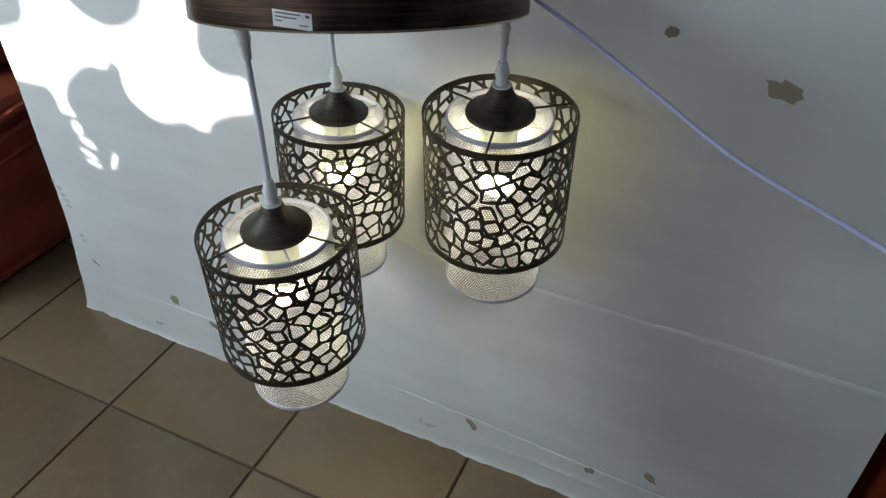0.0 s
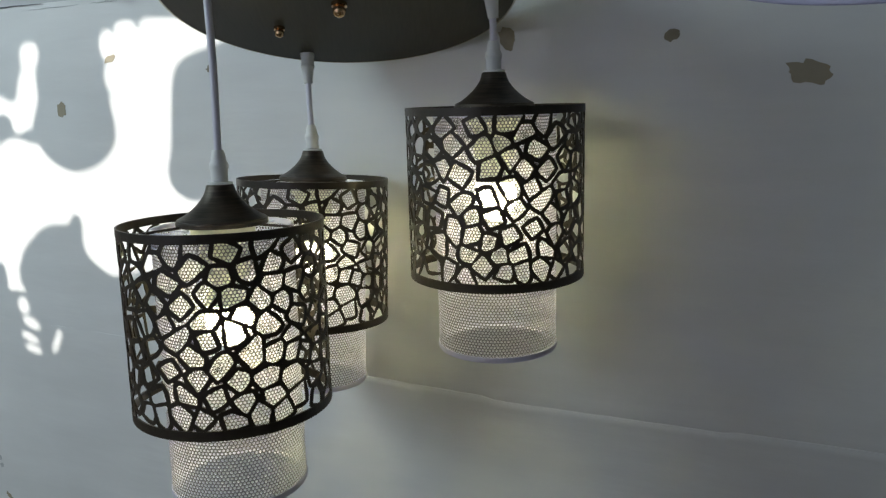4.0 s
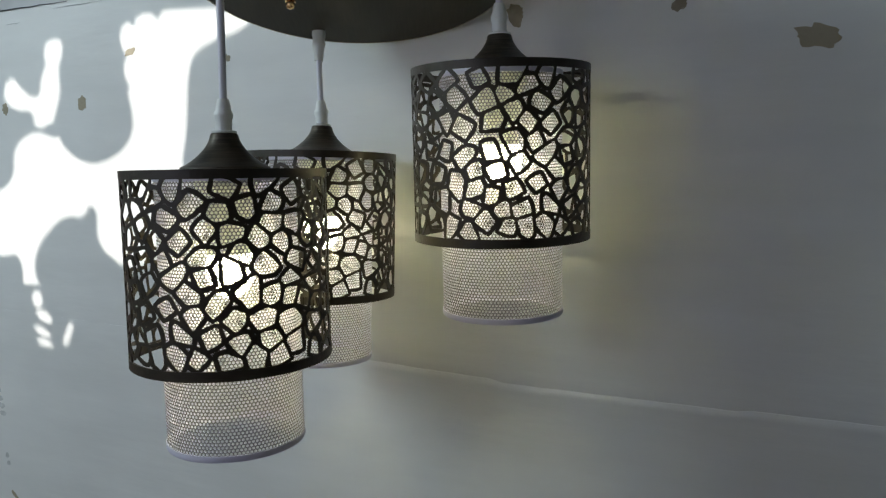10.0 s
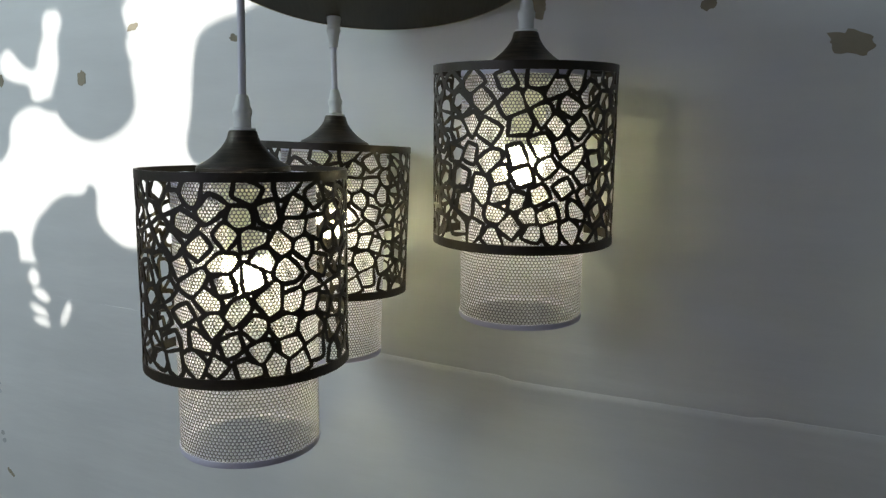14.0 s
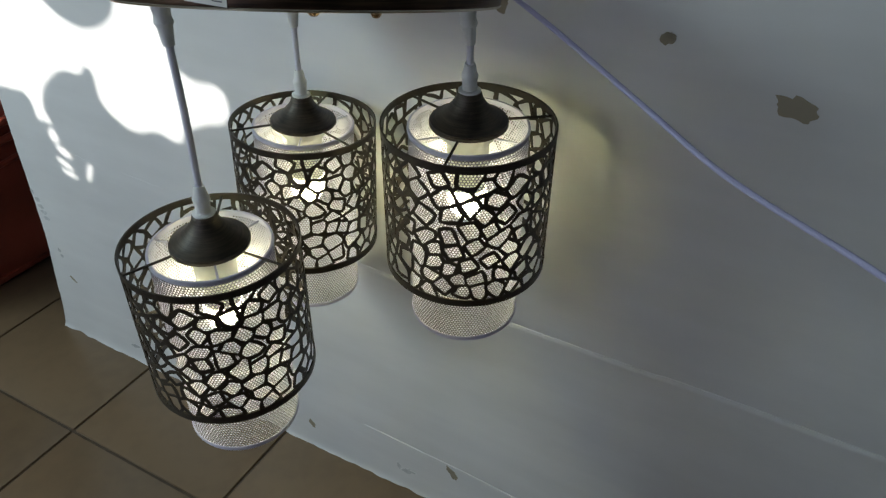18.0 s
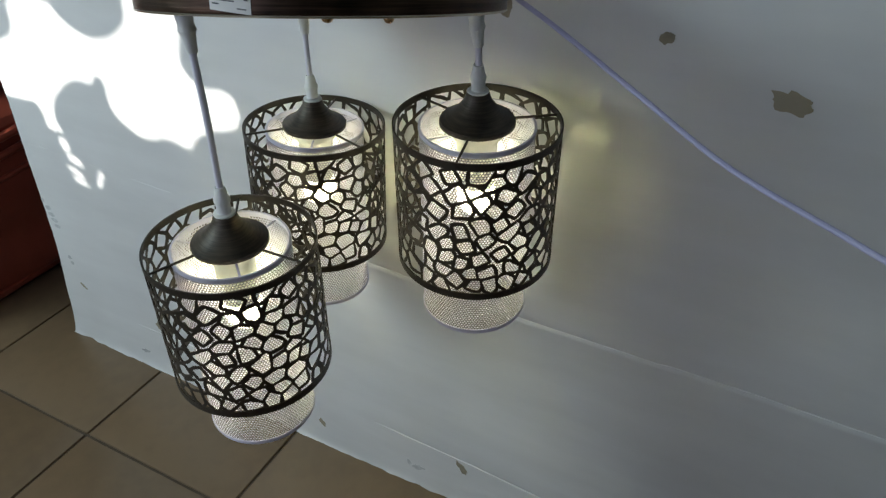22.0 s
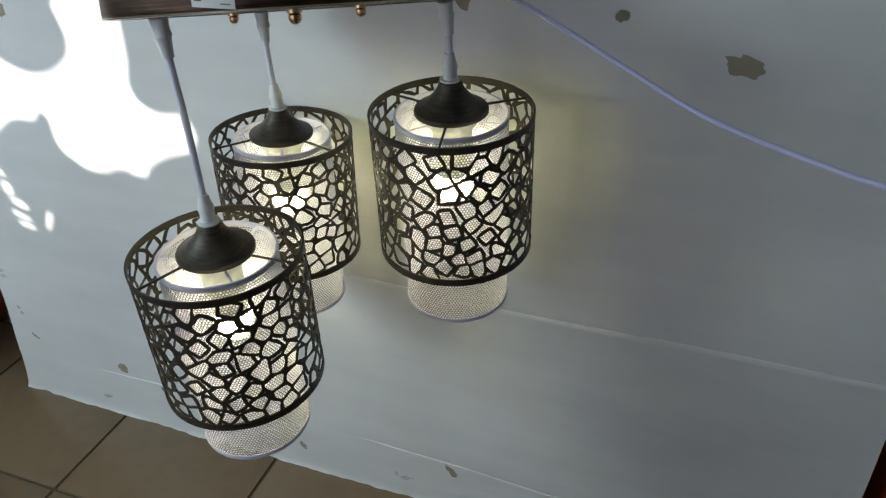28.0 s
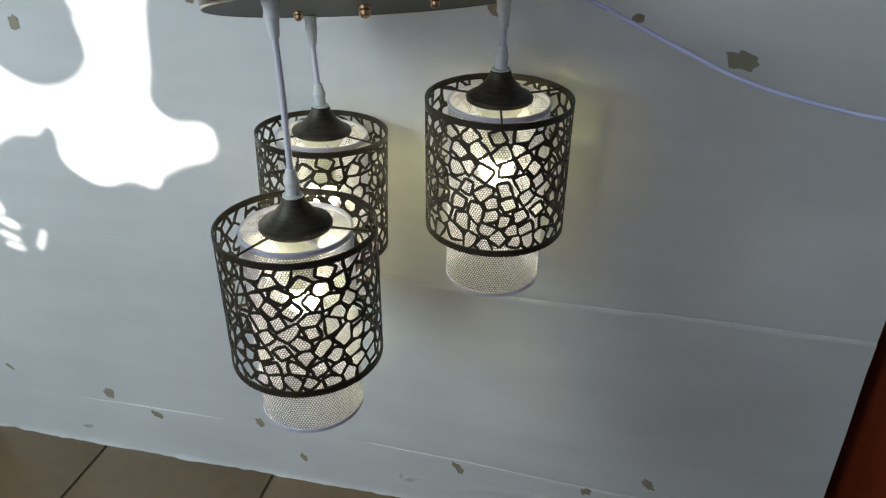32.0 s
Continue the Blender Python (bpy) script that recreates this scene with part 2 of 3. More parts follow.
for a, b, c, d in ((X0 - 0.1, WX0, -0.06, TOP), (WX1, X1 + 0.1, -0.06, TOP), (WX0, WX1, -0.06, WZ0), (WX0, WX1, WZ1, TOP)):
    piece = box(a, b, REAR - 0.05, REAR, c, d)
    hold = bpy.data.meshes.new("hold")
    piece.to_mesh(hold)
    piece.free()
    rear.from_mesh(hold)
    bpy.data.meshes.remove(hold)
structure("wall_south", rear, PLASTER, "unseen plain plaster wall with an opening assumed for the sun")
# unseen panel added behind the fill lamp; no window is known here
structure("fill_backing", box(0.08, 1.08, REAR, REAR + 0.015, 0.2, 1.4, 0.002), PAPER, "unseen white panel added behind the rear fill lamp", "window")


def outline(name, points, y, thick, material, holes=()):
    """A flat piece with a smooth outline, standing upright in the plane y."""
    cu = bpy.data.curves.new(name, "CURVE")
    cu.dimensions, cu.fill_mode, cu.extrude, cu.resolution_u = "2D", "BOTH", thick / 2, 5
    sp = cu.splines.new("BEZIER")
    sp.bezier_points.add(len(points) - 1)
    for bp, (x, z) in zip(sp.bezier_points, points):
        bp.co = (x, z, 0)
        bp.handle_left_type = bp.handle_right_type = "AUTO"
    sp.use_cyclic_u = True
    for x, z, w, h, turn in holes:
        sp = cu.splines.new("BEZIER")
        sp.bezier_points.add(5)
        for k, bp in enumerate(sp.bezier_points):
            a = math.pi * k / 3
            q = Matrix.Rotation(radians(turn), 2) @ Vector((w / 2 * math.cos(a), h / 2 * math.sin(a)))
            bp.co = (x + q.x, z + q.y, 0)
            bp.handle_left_type = bp.handle_right_type = "AUTO"
        sp.use_cyclic_u = True
    cu.materials.append(material)
    ob = new(name, cu)
    ob.matrix_world = Matrix.Translation((0, y, 0)) @ Matrix.Rotation(radians(90), 4, "X")
    return ob


# Unseen sheets added in the window to shape the sun falling on the board.
SUN_MASKS = {
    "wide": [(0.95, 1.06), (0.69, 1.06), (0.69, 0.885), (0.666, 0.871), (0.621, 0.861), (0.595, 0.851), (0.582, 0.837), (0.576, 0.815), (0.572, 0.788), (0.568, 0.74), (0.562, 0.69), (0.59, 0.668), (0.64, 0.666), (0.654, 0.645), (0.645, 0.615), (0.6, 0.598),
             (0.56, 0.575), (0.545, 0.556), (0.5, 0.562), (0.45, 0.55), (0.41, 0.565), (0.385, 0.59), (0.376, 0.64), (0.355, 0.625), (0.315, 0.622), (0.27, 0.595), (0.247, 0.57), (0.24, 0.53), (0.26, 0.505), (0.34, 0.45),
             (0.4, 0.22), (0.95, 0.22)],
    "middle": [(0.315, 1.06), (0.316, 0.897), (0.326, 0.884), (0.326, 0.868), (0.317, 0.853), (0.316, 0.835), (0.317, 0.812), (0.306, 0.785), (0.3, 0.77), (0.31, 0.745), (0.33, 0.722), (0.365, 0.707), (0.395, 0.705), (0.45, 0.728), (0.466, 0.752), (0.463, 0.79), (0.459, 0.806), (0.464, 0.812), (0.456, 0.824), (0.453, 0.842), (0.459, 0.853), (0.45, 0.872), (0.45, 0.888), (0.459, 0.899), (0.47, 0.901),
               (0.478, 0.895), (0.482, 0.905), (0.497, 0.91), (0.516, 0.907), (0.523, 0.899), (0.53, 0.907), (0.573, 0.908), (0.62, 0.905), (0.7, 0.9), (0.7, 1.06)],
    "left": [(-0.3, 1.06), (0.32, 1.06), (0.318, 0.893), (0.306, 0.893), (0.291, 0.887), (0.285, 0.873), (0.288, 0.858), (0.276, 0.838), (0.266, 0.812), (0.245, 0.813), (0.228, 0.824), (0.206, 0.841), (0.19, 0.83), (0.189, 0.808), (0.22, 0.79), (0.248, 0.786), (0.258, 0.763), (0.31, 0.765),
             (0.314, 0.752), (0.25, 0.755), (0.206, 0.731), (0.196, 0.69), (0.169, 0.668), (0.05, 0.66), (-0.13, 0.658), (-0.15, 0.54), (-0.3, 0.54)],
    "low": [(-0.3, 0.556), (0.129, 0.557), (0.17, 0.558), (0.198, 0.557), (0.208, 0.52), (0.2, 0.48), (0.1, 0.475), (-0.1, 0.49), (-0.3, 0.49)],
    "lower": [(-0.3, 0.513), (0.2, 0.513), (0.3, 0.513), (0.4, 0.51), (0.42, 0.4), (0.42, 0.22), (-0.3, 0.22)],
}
# holes in the lowest sheet, for the small sun flecks
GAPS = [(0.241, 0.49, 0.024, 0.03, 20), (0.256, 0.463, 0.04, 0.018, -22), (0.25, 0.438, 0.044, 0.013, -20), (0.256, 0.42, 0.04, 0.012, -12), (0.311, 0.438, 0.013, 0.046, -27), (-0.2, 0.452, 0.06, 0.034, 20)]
for k, pts in enumerate(SUN_MASKS.values()):
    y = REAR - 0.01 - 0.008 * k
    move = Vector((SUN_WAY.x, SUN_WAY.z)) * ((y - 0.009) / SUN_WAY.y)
    # one hole in the wide sheet lets sun onto the canopy's left rim
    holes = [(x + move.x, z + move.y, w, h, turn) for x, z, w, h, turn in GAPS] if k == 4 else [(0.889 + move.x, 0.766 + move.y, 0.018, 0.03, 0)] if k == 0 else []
    cloth = outline("sun_mask", [(x + move.x, z + move.y) for x, z in pts], y, 0.003, MASK_SHEET, holes)
    tagged(cloth, "unseen dark sheet added in the window to shape the sun", "cloth", "cloths in the window")

# ---- the white boarded wall ----
BX0, BX1, BTOP = 0.077, 1.584, 0.948
board = structure("wall_board", box(BX0 + 0.045, BX1 - 0.004, FACE + 0.005, FACE + 0.09, 0.0, TOP), GREY_WALL, "white painted wall of lapped sheets with brown torn spots")


def along(x, knots):
    """A line through knots of x and height."""
    for (a, p), (b, q) in zip(knots, knots[1:]):
        if x <= b:
            return p + (q - p) * (x - a) / (b - a)
    return knots[-1][1]


LOW_SEAM = [(0.0, 0.106), (0.28, 0.110), (0.75, 0.115), (0.88, 0.114), (1.03, 0.107), (1.18, 0.097), (1.35, 0.09), (1.7, 0.085)]
MID_SEAM = [(0.0, 0.474), (0.87, 0.4515), (1.02, 0.446), (1.032, 0.4428), (1.283, 0.4415), (1.296, 0.4438), (1.7, 0.439)]


def seam(x, k):
    """Height of the joint k over the floor at x."""
    if k == 0:
        return 0.0025 * noise.noise((x * 7, 3.1, 0)) + 0.003 * abs(noise.noise((x * 31, 1.1, 0)))
    if k == 1:
        return along(x, LOW_SEAM) + 0.001 * noise.noise((x * 5, 0, 0)) + 0.0006 * noise.noise((x * 40, 0, 0))
    if k == 2:
        return along(x, MID_SEAM) + 0.0008 * noise.noise((x * 9, 2, 0)) + 0.0005 * noise.noise((x * 45, 2, 0))
    return BTOP - 0.006 * x + 0.001 * noise.noise((x * 9, 7, 0))


def relief(x, z, k):
    """Slow waves and dents of a sheet."""
    y = 0.0014 * noise.noise((x * 3.2, z * 4, k * 9)) + 0.0005 * noise.noise((x * 15, z * 15, k))
    if k == 2:
        # faint creases run along the upper sheet
        for height, slope, x0, x1, deep in ((0.717, -0.012, 1.12, 1.6, 0.0005), (0.803, 0.01, 1.3, 1.6, 0.0006), (0.878, -0.03, 0.95, 1.3, 0.0005), (0.62, 0.02, 0.9, 1.45, 0.0003), (0.545, -0.015, 1.05, 1.6, 0.0003)):
            c = height + slope * (x - x0) + 0.004 * noise.noise((x * 5, height * 40, 0))
            y -= deep * math.exp(-(((z - c) / 0.003) ** 2)) * max(0.0, min(1.0, (x - x0) * 8, (x1 - x) * 8))
    return y


def panel(k, lap):
    """A sheet of the wall; its top edge laps over the foot of the sheet above."""
    bm = bmesh.new()
    nx, nz = 210, (26, 52, 60)[k]
    grid = []
    for i in range(nx + 1):
        u = i / nx
        row = []
        for j in range(nz + 1):
            w = 0.5 - 0.5 * math.cos(math.pi * j / nz)
            x = BX0 + (BX1 - BX0) * u
            foot, top = seam(x, k) - (lap if k else 0), seam(x, k + 1)
            x += 0.040 * min(1.0, max(0.0, foot + (top - foot) * w) / 0.25) ** 0.8 * max(0.0, 1 - u * 8)
            z = foot + (top - foot) * w
            edge = (0.0025 * noise.noise((z * 9, u * 2, 5)) + 0.0022 * max(0.0, noise.noise((z * 45, u * 2, 8)))) * (1 if i == 0 else 0.25 if i == nx else 0)
            y = face(z) - 0.0016 - 0.0003 * k + relief(x, z, k)
            if k < 2:
                # the edge stands off unevenly and is rounded over
                proud = (0.0010, 0.0038)[k] * max(0.2, 0.75 + 0.9 * noise.noise((x * 4.5, k, 0))) * min(1.0, max((0.3, 0.12)[k], (x - 0.8) * (4, 12)[k]))
                y -= proud * math.exp(-(top - z) / 0.02) * min(1.0, (top - z) / (0.0035 + 0.002 * k) + 0.12)
            if k:
                y += 0.0014 * math.exp(-max(0.0, z - seam(x, k)) / 0.003) * min(1.0, max(0.1, (x - 0.8) * 12))
            if k == 0:
                fold = 0.035 + 0.22 * (min(x, 1.09) - 1.0) + 0.004 * noise.noise((x * 22, 6, 0))
                y -= 0.0022 * math.exp(-(((z - fold) / 0.003) ** 2)) * max(0.0, min(1.0, (x - 0.99) * 25, (1.3 - x) * 25))
                y -= (0.0032 + 0.005 * noise.noise((x * 11, 4, 0)) + 0.004 * noise.noise((x * 37, 4, 0))) * math.exp(-(z - foot) / 0.005)
            y = max(min(y, face(z) + 0.004), face(z) - 0.0085)
            row.append(bm.verts.new((x + edge, y, z)))
        grid.append(row)
    for i in range(nx):
        for j in range(nz):
            bm.faces.new((grid[i][j], grid[i + 1][j], grid[i + 1][j + 1], grid[i][j + 1]))
    rim = [e for e in bm.edges if e.is_boundary]
    out = bmesh.ops.extrude_edge_only(bm, edges=rim)
    for v in out["geom"]:
        if isinstance(v, bmesh.types.BMVert):
            v.co.y = FACE + 0.006
    bmesh.ops.recalc_face_normals(bm, faces=bm.faces)
    return part("panel", bm, WHITE_BOARD, board)


for k in range(3):
    panel(k, 0.008)


def patch(name, x, z, w, h, seed, material, rough=0.3, turn=0.0, lift=0.0005):
    """A thin irregular spot on the board, following its waves."""
    rnd = random.Random(seed)
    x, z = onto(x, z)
    k = 0 if z < along(x, LOW_SEAM) else 1 if z < 0.445 else 2
    bm = bmesh.new()
    n = 30
    ph = rnd.random() * 9
    spin = Matrix.Rotation(radians(turn), 2)

    def put(p, up):
        y = face(z + p.y) - 0.0016 - 0.0003 * k + relief(x + p.x, z + p.y, k)
        if k < 2:
            y -= 0.0014 * math.exp(-abs((along(x + p.x, LOW_SEAM) if k == 0 else 0.445) - z - p.y) / 0.02)
        return bm.verts.new((x + p.x, y - up, z + p.y))

    rings = []
    for share, up in ((0.55, lift), (0.97, lift), (1.02, -0.002)):
        ring = []
        for i in range(n):
            a = 2 * math.pi * i / n
            s = 1 + rough * 1.6 * noise.noise((math.cos(a) * 1.6 + ph, math.sin(a) * 1.6, seed)) + rough * 0.7 * noise.noise((math.cos(a) * 5 + ph, math.sin(a) * 5, seed + 0.5))
            ring.append(put(spin @ Vector((w / 2.7 * s * math.cos(a), h / 2.7 * s * math.sin(a))) * share, up))
        rings.append(ring)
    bm.faces.new(rings[0])
    for one, two in zip(rings, rings[1:]):
        for i in range(n):
            bm.faces.new((one[i], one[(i + 1) % n], two[(i + 1) % n], two[i]))
    bmesh.ops.recalc_face_normals(bm, faces=bm.faces)
    return part(name, bm, material, board)


SPOTS = [(1.221, 0.845, 0.02, 0.017, 25), (1.344, 0.803, 0.058, 0.03, -12), (1.053, 0.852, 0.026, 0.03, 30), (1.525, 0.79, 0.03, 0.012, 6), (0.376, 0.797, 0.023, 0.032, 0), (0.2, 0.797, 0.02, 0.022, 0),
         (0.478, 0.862, 0.03, 0.013, 14), (0.652, 0.84, 0.02, 0.012, 0), (0.366, 0.133, 0.024, 0.03, 25), (0.459, 0.101, 0.034, 0.017, -28), (0.663, 0.122, 0.018, 0.026, 30), (0.739, 0.056, 0.014, 0.026, 35),
         (1.02, 0.094, 0.042, 0.018, -52), (1.234, 0.089, 0.022, 0.02, 0), (1.329, 0.127, 0.034, 0.019, -54), (1.52, 0.121, 0.018, 0.016, 0), (0.166, 0.16, 0.024, 0.01, -38)]
for k, (x, z, w, h, turn) in enumerate(SPOTS):
    patch("torn_spot", x, z, w, h, k + 3, TORN, 0.3, turn)
for k, (x, z, w, h, turn) in enumerate([(0.936, 0.048, 0.03, 0.014, 0), (0.92, 0.05, 0.012, 0.018, 0), (0.3, 0.04, 0.03, 0.01, 5)]):
    patch("smudge", x, z, w, h, k + 60, SMUDGE, 0.5, turn, 0.0004)
# a column of faint worn print beside the edge
for k, (x, z, w) in enumerate([(0.129, 0.352, 0.012), (0.138, 0.337, 0.02), (0.142, 0.323, 0.024), (0.145, 0.311, 0.026), (0.148, 0.298, 0.022), (0.152, 0.226, 0.012), (0.155, 0.213, 0.012)]):
    patch("print", x, z, w, 0.012, k + 70, SMUDGE, 0.18, 0, 0.0004)

# the top edge: a dark open joint, a hook and a loop of wire
crack = [Vector((0.165 + 0.02 * i, FACE - 0.0035, BTOP - 0.0005 - 0.0025 * i / 9 + 0.0012 * noise.noise((i * 0.9, 4, 0)))) for i in range(10)]
part("open_joint", tube(crack, lambda t: 0.0013 * (1 - 0.75 * t), 6), DARK, board, "dark open joint over the sheets")
for x0, x1, z, r in ((0.30, 0.42, 0.938, 0.0004), (0.44, 0.49, 0.9375, 0.0006), (0.2, 0.235, 0.925, 0.0004)):
    line = [Vector((x0 + (x1 - x0) * i / 8, FACE - 0.0028, z + 0.0016 * noise.noise((i * 0.7, x0 * 30, 0)))) for i in range(9)]
    part("scratch", tube(line, lambda t, r=r: r * (0.3 + math.sin(math.pi * t)), 6), SMUDGE, board)
wire = glide([(0.166, FACE - 0.004, 0.949), (0.176, FACE - 0.008, 0.953), (0.184, FACE - 0.012, 0.966), (0.184, FACE - 0.014, 0.982), (0.176, FACE - 0.012, 1.0), (0.16, FACE - 0.006, 1.02)], 6)
tagged(new("wire_loop", mesh_of("wire_loop", tube(wire, 0.0014, 8), DARK)), "thin dark loop of wire hung on the white wall", "wire")
hook = glide([(0.496, FACE - 0.002, 0.955), (0.496, FACE - 0.012, 0.946), (0.5, FACE - 0.013, 0.938), (0.507, FACE - 0.013, 0.94), (0.507, FACE - 0.013, 0.947)], 6)
tagged(new("wall_hook", mesh_of("wall_hook", tube(hook, 0.0016, 8), SMUDGE)), "small grey wire hook in the white wall", "hook")

# small dark box over the boards
wall_box = tagged(new("wall_box"), "small dark slotted box fixed over the white boards", "box")
part("body", box(0.522, 0.566, FACE - 0.008, FACE + 0.006, 0.9415, 1.02, 0.002), DARK, wall_box)
for k in range(6):
    x = 0.526 + 0.0072 * k
    part("rib", box(x, x + 0.003, FACE - 0.0105, FACE - 0.0078, 0.944, 1.016, 0.0006, 1), SMUDGE, wall_box)

# ---- red things beside the boards ----
def red_bundle(x1, y0, z0, z1, folds, label):
    ob = tagged(new("red_bundle"), label, "bundle", "red bundles")
    bm = box(-0.75, x1, y0, 0.6, z0, z1, 0.035, 3)
    bmesh.ops.subdivide_edges(bm, edges=bm.edges[:], cuts=14, use_grid_fill=True)
    for v in bm.verts:
        if v.co.z > z0 + 0.03:
            v.co.x += 0.008 * math.sin(v.co.z * 34 + 3 * noise.noise(v.co * 3)) + 0.014 * noise.noise(v.co * 4)
            v.co.z += (0.01 if v.co.z > z1 - 0.05 else 0.004) * noise.noise(v.co * 7)
    part("cover", bm, RED, ob)
    for z, bow, r in folds:
        line = glide([(x1 + 0.006 * math.sin(6 * k), y0 + 0.06 + 0.14 * k, z + bow * (k - 2.5) ** 2 / 6 + 0.008 * math.sin(2.3 * k + 9 * z)) for k in range(6)], 6)
        part("fold", tube(line, lambda t, r=r: r * (0.35 + 0.65 * math.sin(math.pi * t)), 10), RED, ob)


red_bundle(-0.14, -0.16, 0.0, 0.4, ((0.362, 0.012, 0.011), (0.325, 0.02, 0.009), (0.28, 0.018, 0.007), (0.22, 0.02, 0.006)), "dark red glossy vinyl bundle standing on the tiles")
red_bundle(-0.26, 0.13, 0.403, 0.82, ((0.47, 0.012, 0.009), (0.58, 0.012, 0.009)), "dark red vinyl bundle lying on another bundle")


def red_chest():
    ob = tagged(new("red_chest"), "orange-red painted chest with an oval hand hole", "chest")
    bm = box(1.622, 2.2, 0.05, 0.6, 0.0, 0.473, 0.012, 3)
    part("body", bm, ORANGE, ob)
    hole = lathe([(0.0, 0.0), (0.035, 0.0), (0.04, 0.004), (0.04, 0.01)], 32)
    for v in hole.verts:
        v.co = (1.727 + v.co.x * 1.2, 0.048 + v.co.z, 0.335 + v.co.y * 1.75)
    part("hand_hole", hole, DARK, ob, "dark oval hand hole")
    return ob


red_chest()


def navy_cloth():
    """A thick folded cloth with sagging layers."""
    ob = tagged(new("folded_cloth"), "dark navy folded cloth lying on the red chest", "cloth")
    for k in range(3):
        bm = box(1.626 + 0.004 * k, 2.19, 0.056 + 0.006 * k, 0.59, 0.4745 + 0.045 * k, 0.519 + 0.045 * k, 0.018, 3)
        bmesh.ops.subdivide_edges(bm, edges=bm.edges[:], cuts=6, use_grid_fill=True)
        for v in bm.verts:
            v.co += Vector((0.004 * noise.noise(v.co * 9), 0.006 * noise.noise(v.co * 7 + Vector((k, 0, 0))), 0.0))
        part("layer", bm, NAVY, ob)


navy_cloth()

# ---- the cluster lamp: canopy ----
PC, PR, PH = Vector((0.942, -0.157, 0.876)), 0.164, 0.036
PN = Vector((-0.12, 0.2386, 1)).normalized()
PM = Matrix.Translation(PC) @ PN.to_track_quat("Z", "X").to_matrix().to_4x4()
GLINT_METAL = node_mat("glint_metal", (0.6, 0.55, 0.45), 0.25, metal=1.0, vary=0.1, scale=40)
canopy = tagged(new("lamp_canopy"), "round dark brushed bronze lamp canopy tilted against the wall", "lamp canopy")
canopy.matrix_basis = PM
part("body", lathe([(PR - 0.001, 0.0), (PR, 0.001), (PR + 0.0006, 0.004), (PR, PH - 0.003), (PR - 0.004, PH), (0.0, PH)], 128), BRUSHED, canopy)
part("underside", lathe([(0.0, 0.0002), (PR - 0.0035, 0.0002), (PR - 0.001, 0.0)], 128), UNDER, canopy)


# bright metal ring added so that the dark rim shows a glint
part("glint_ring", lathe([(PR - 0.0012, -0.0004), (PR - 0.0004, -0.0007), (PR + 0.0006, -0.0003), (PR + 0.0009, 0.0006), (PR + 0.0004, 0.0013), (PR - 0.0012, -0.0004)], 128), GLINT_METAL, canopy, "thin bright ring added for the glint on the rim")


def on_canopy(x, y):
    """A point of the canopy's underside over the plan point x, y."""
    return Vector((x, y, PC.z - (PN.x * (x - PC.x) + PN.y * (y - PC.y)) / PN.z))


nut = mesh_of("cap_nut", lathe([(0.0, -0.0125), (0.002, -0.0123), (0.0042, -0.011), (0.0056, -0.0085), (0.0058, -0.005), (0.0044, -0.0035), (0.0066, -0.003), (0.0068, -0.0006), (0.0068, 0.0)], 24), GOLD)
for x, y, size in ((0.855, -0.132, 0.82), (0.937, -0.15, 1.1), (1.017, -0.171, 0.82)):
    n = part("cap_nut", nut, GOLD, canopy, "shiny copper cap nut")
    n.matrix_basis = PM.inverted() @ Matrix.Translation(on_canopy(x, y)) @ PN.to_track_quat("Z", "X").to_matrix().to_4x4() @ Matrix.Diagonal((size, size, size, 1))


def on_side(a, h, r):
    return Vector((r * math.cos(a), r * math.sin(a), h))


def side_patch(a0, a1, h0, h1, r, n=10):
    """A bent patch on the canopy's side, stuck on a little askew."""
    bm = bmesh.new()
    askew = lambda a: 0.018 * (A - a)
    lo = [bm.verts.new(on_side(a0 + (a1 - a0) * i / n, h0 + askew(a0 + (a1 - a0) * i / n), r)) for i in range(n + 1)]
    hi = [bm.verts.new(on_side(a0 + (a1 - a0) * i / n, h1 + askew(a0 + (a1 - a0) * i / n), r)) for i in range(n + 1)]
    for i in range(n):
        bm.faces.new((lo[i], lo[i + 1], hi[i + 1], hi[i]))
    return bm


# the label's place on the canopy's side
spot = PM.inverted() @ Vector((0.9725, -0.3165, 0.927))
A = math.atan2(spot.y, spot.x)
label = part("label", side_patch(A - 0.1, A + 0.1, 0.003, 0.016, PR + 0.0011), PAPER, canopy, "white printed paper label")
for h, a0, a1 in ((0.0138, -0.085, 0.045), (0.0108, -0.085, 0.025), (0.0078, -0.085, -0.05)):
    part("print", side_patch(A + a0, A + a1, h - 0.0005, h + 0.0005, PR + 0.0015, 6), INK, label)
part("print", side_patch(A + 0.07, A + 0.088, 0.0122, 0.0146, PR + 0.0015, 2), INK, label)
part("print", side_patch(A + 0.035, A + 0.08, 0.0058, 0.0066, PR + 0.0015, 2), INK, label)
part("bracket", box(-0.04, 0.04, 0.06, 0.14, PH, PH + 0.03, 0.002), BRONZE, canopy)

# ---- the pendants ----
R_OUT, H_OUT, R_IN, H_IN = 0.0827, 0.1584, 0.0571, 0.2267
RIM_IN = 0.004


def clip_poly(poly, px, py, nx, ny):
    """The part of a convex polygon with (p - (px, py)) . n <= 0."""
    out = []
    for i, a in enumerate(poly):
        b = poly[(i + 1) % len(poly)]
        da, db = (a[0] - px) * nx + (a[1] - py) * ny, (b[0] - px) * nx + (b[1] - py) * ny
        if da <= 0:
            out.append(a)
        if (da < 0 < db) or (db < 0 < da):
            t = da / (da - db)
            out.append((a[0] + (b[0] - a[0]) * t, a[1] + (b[1] - a[1]) * t))
    return out


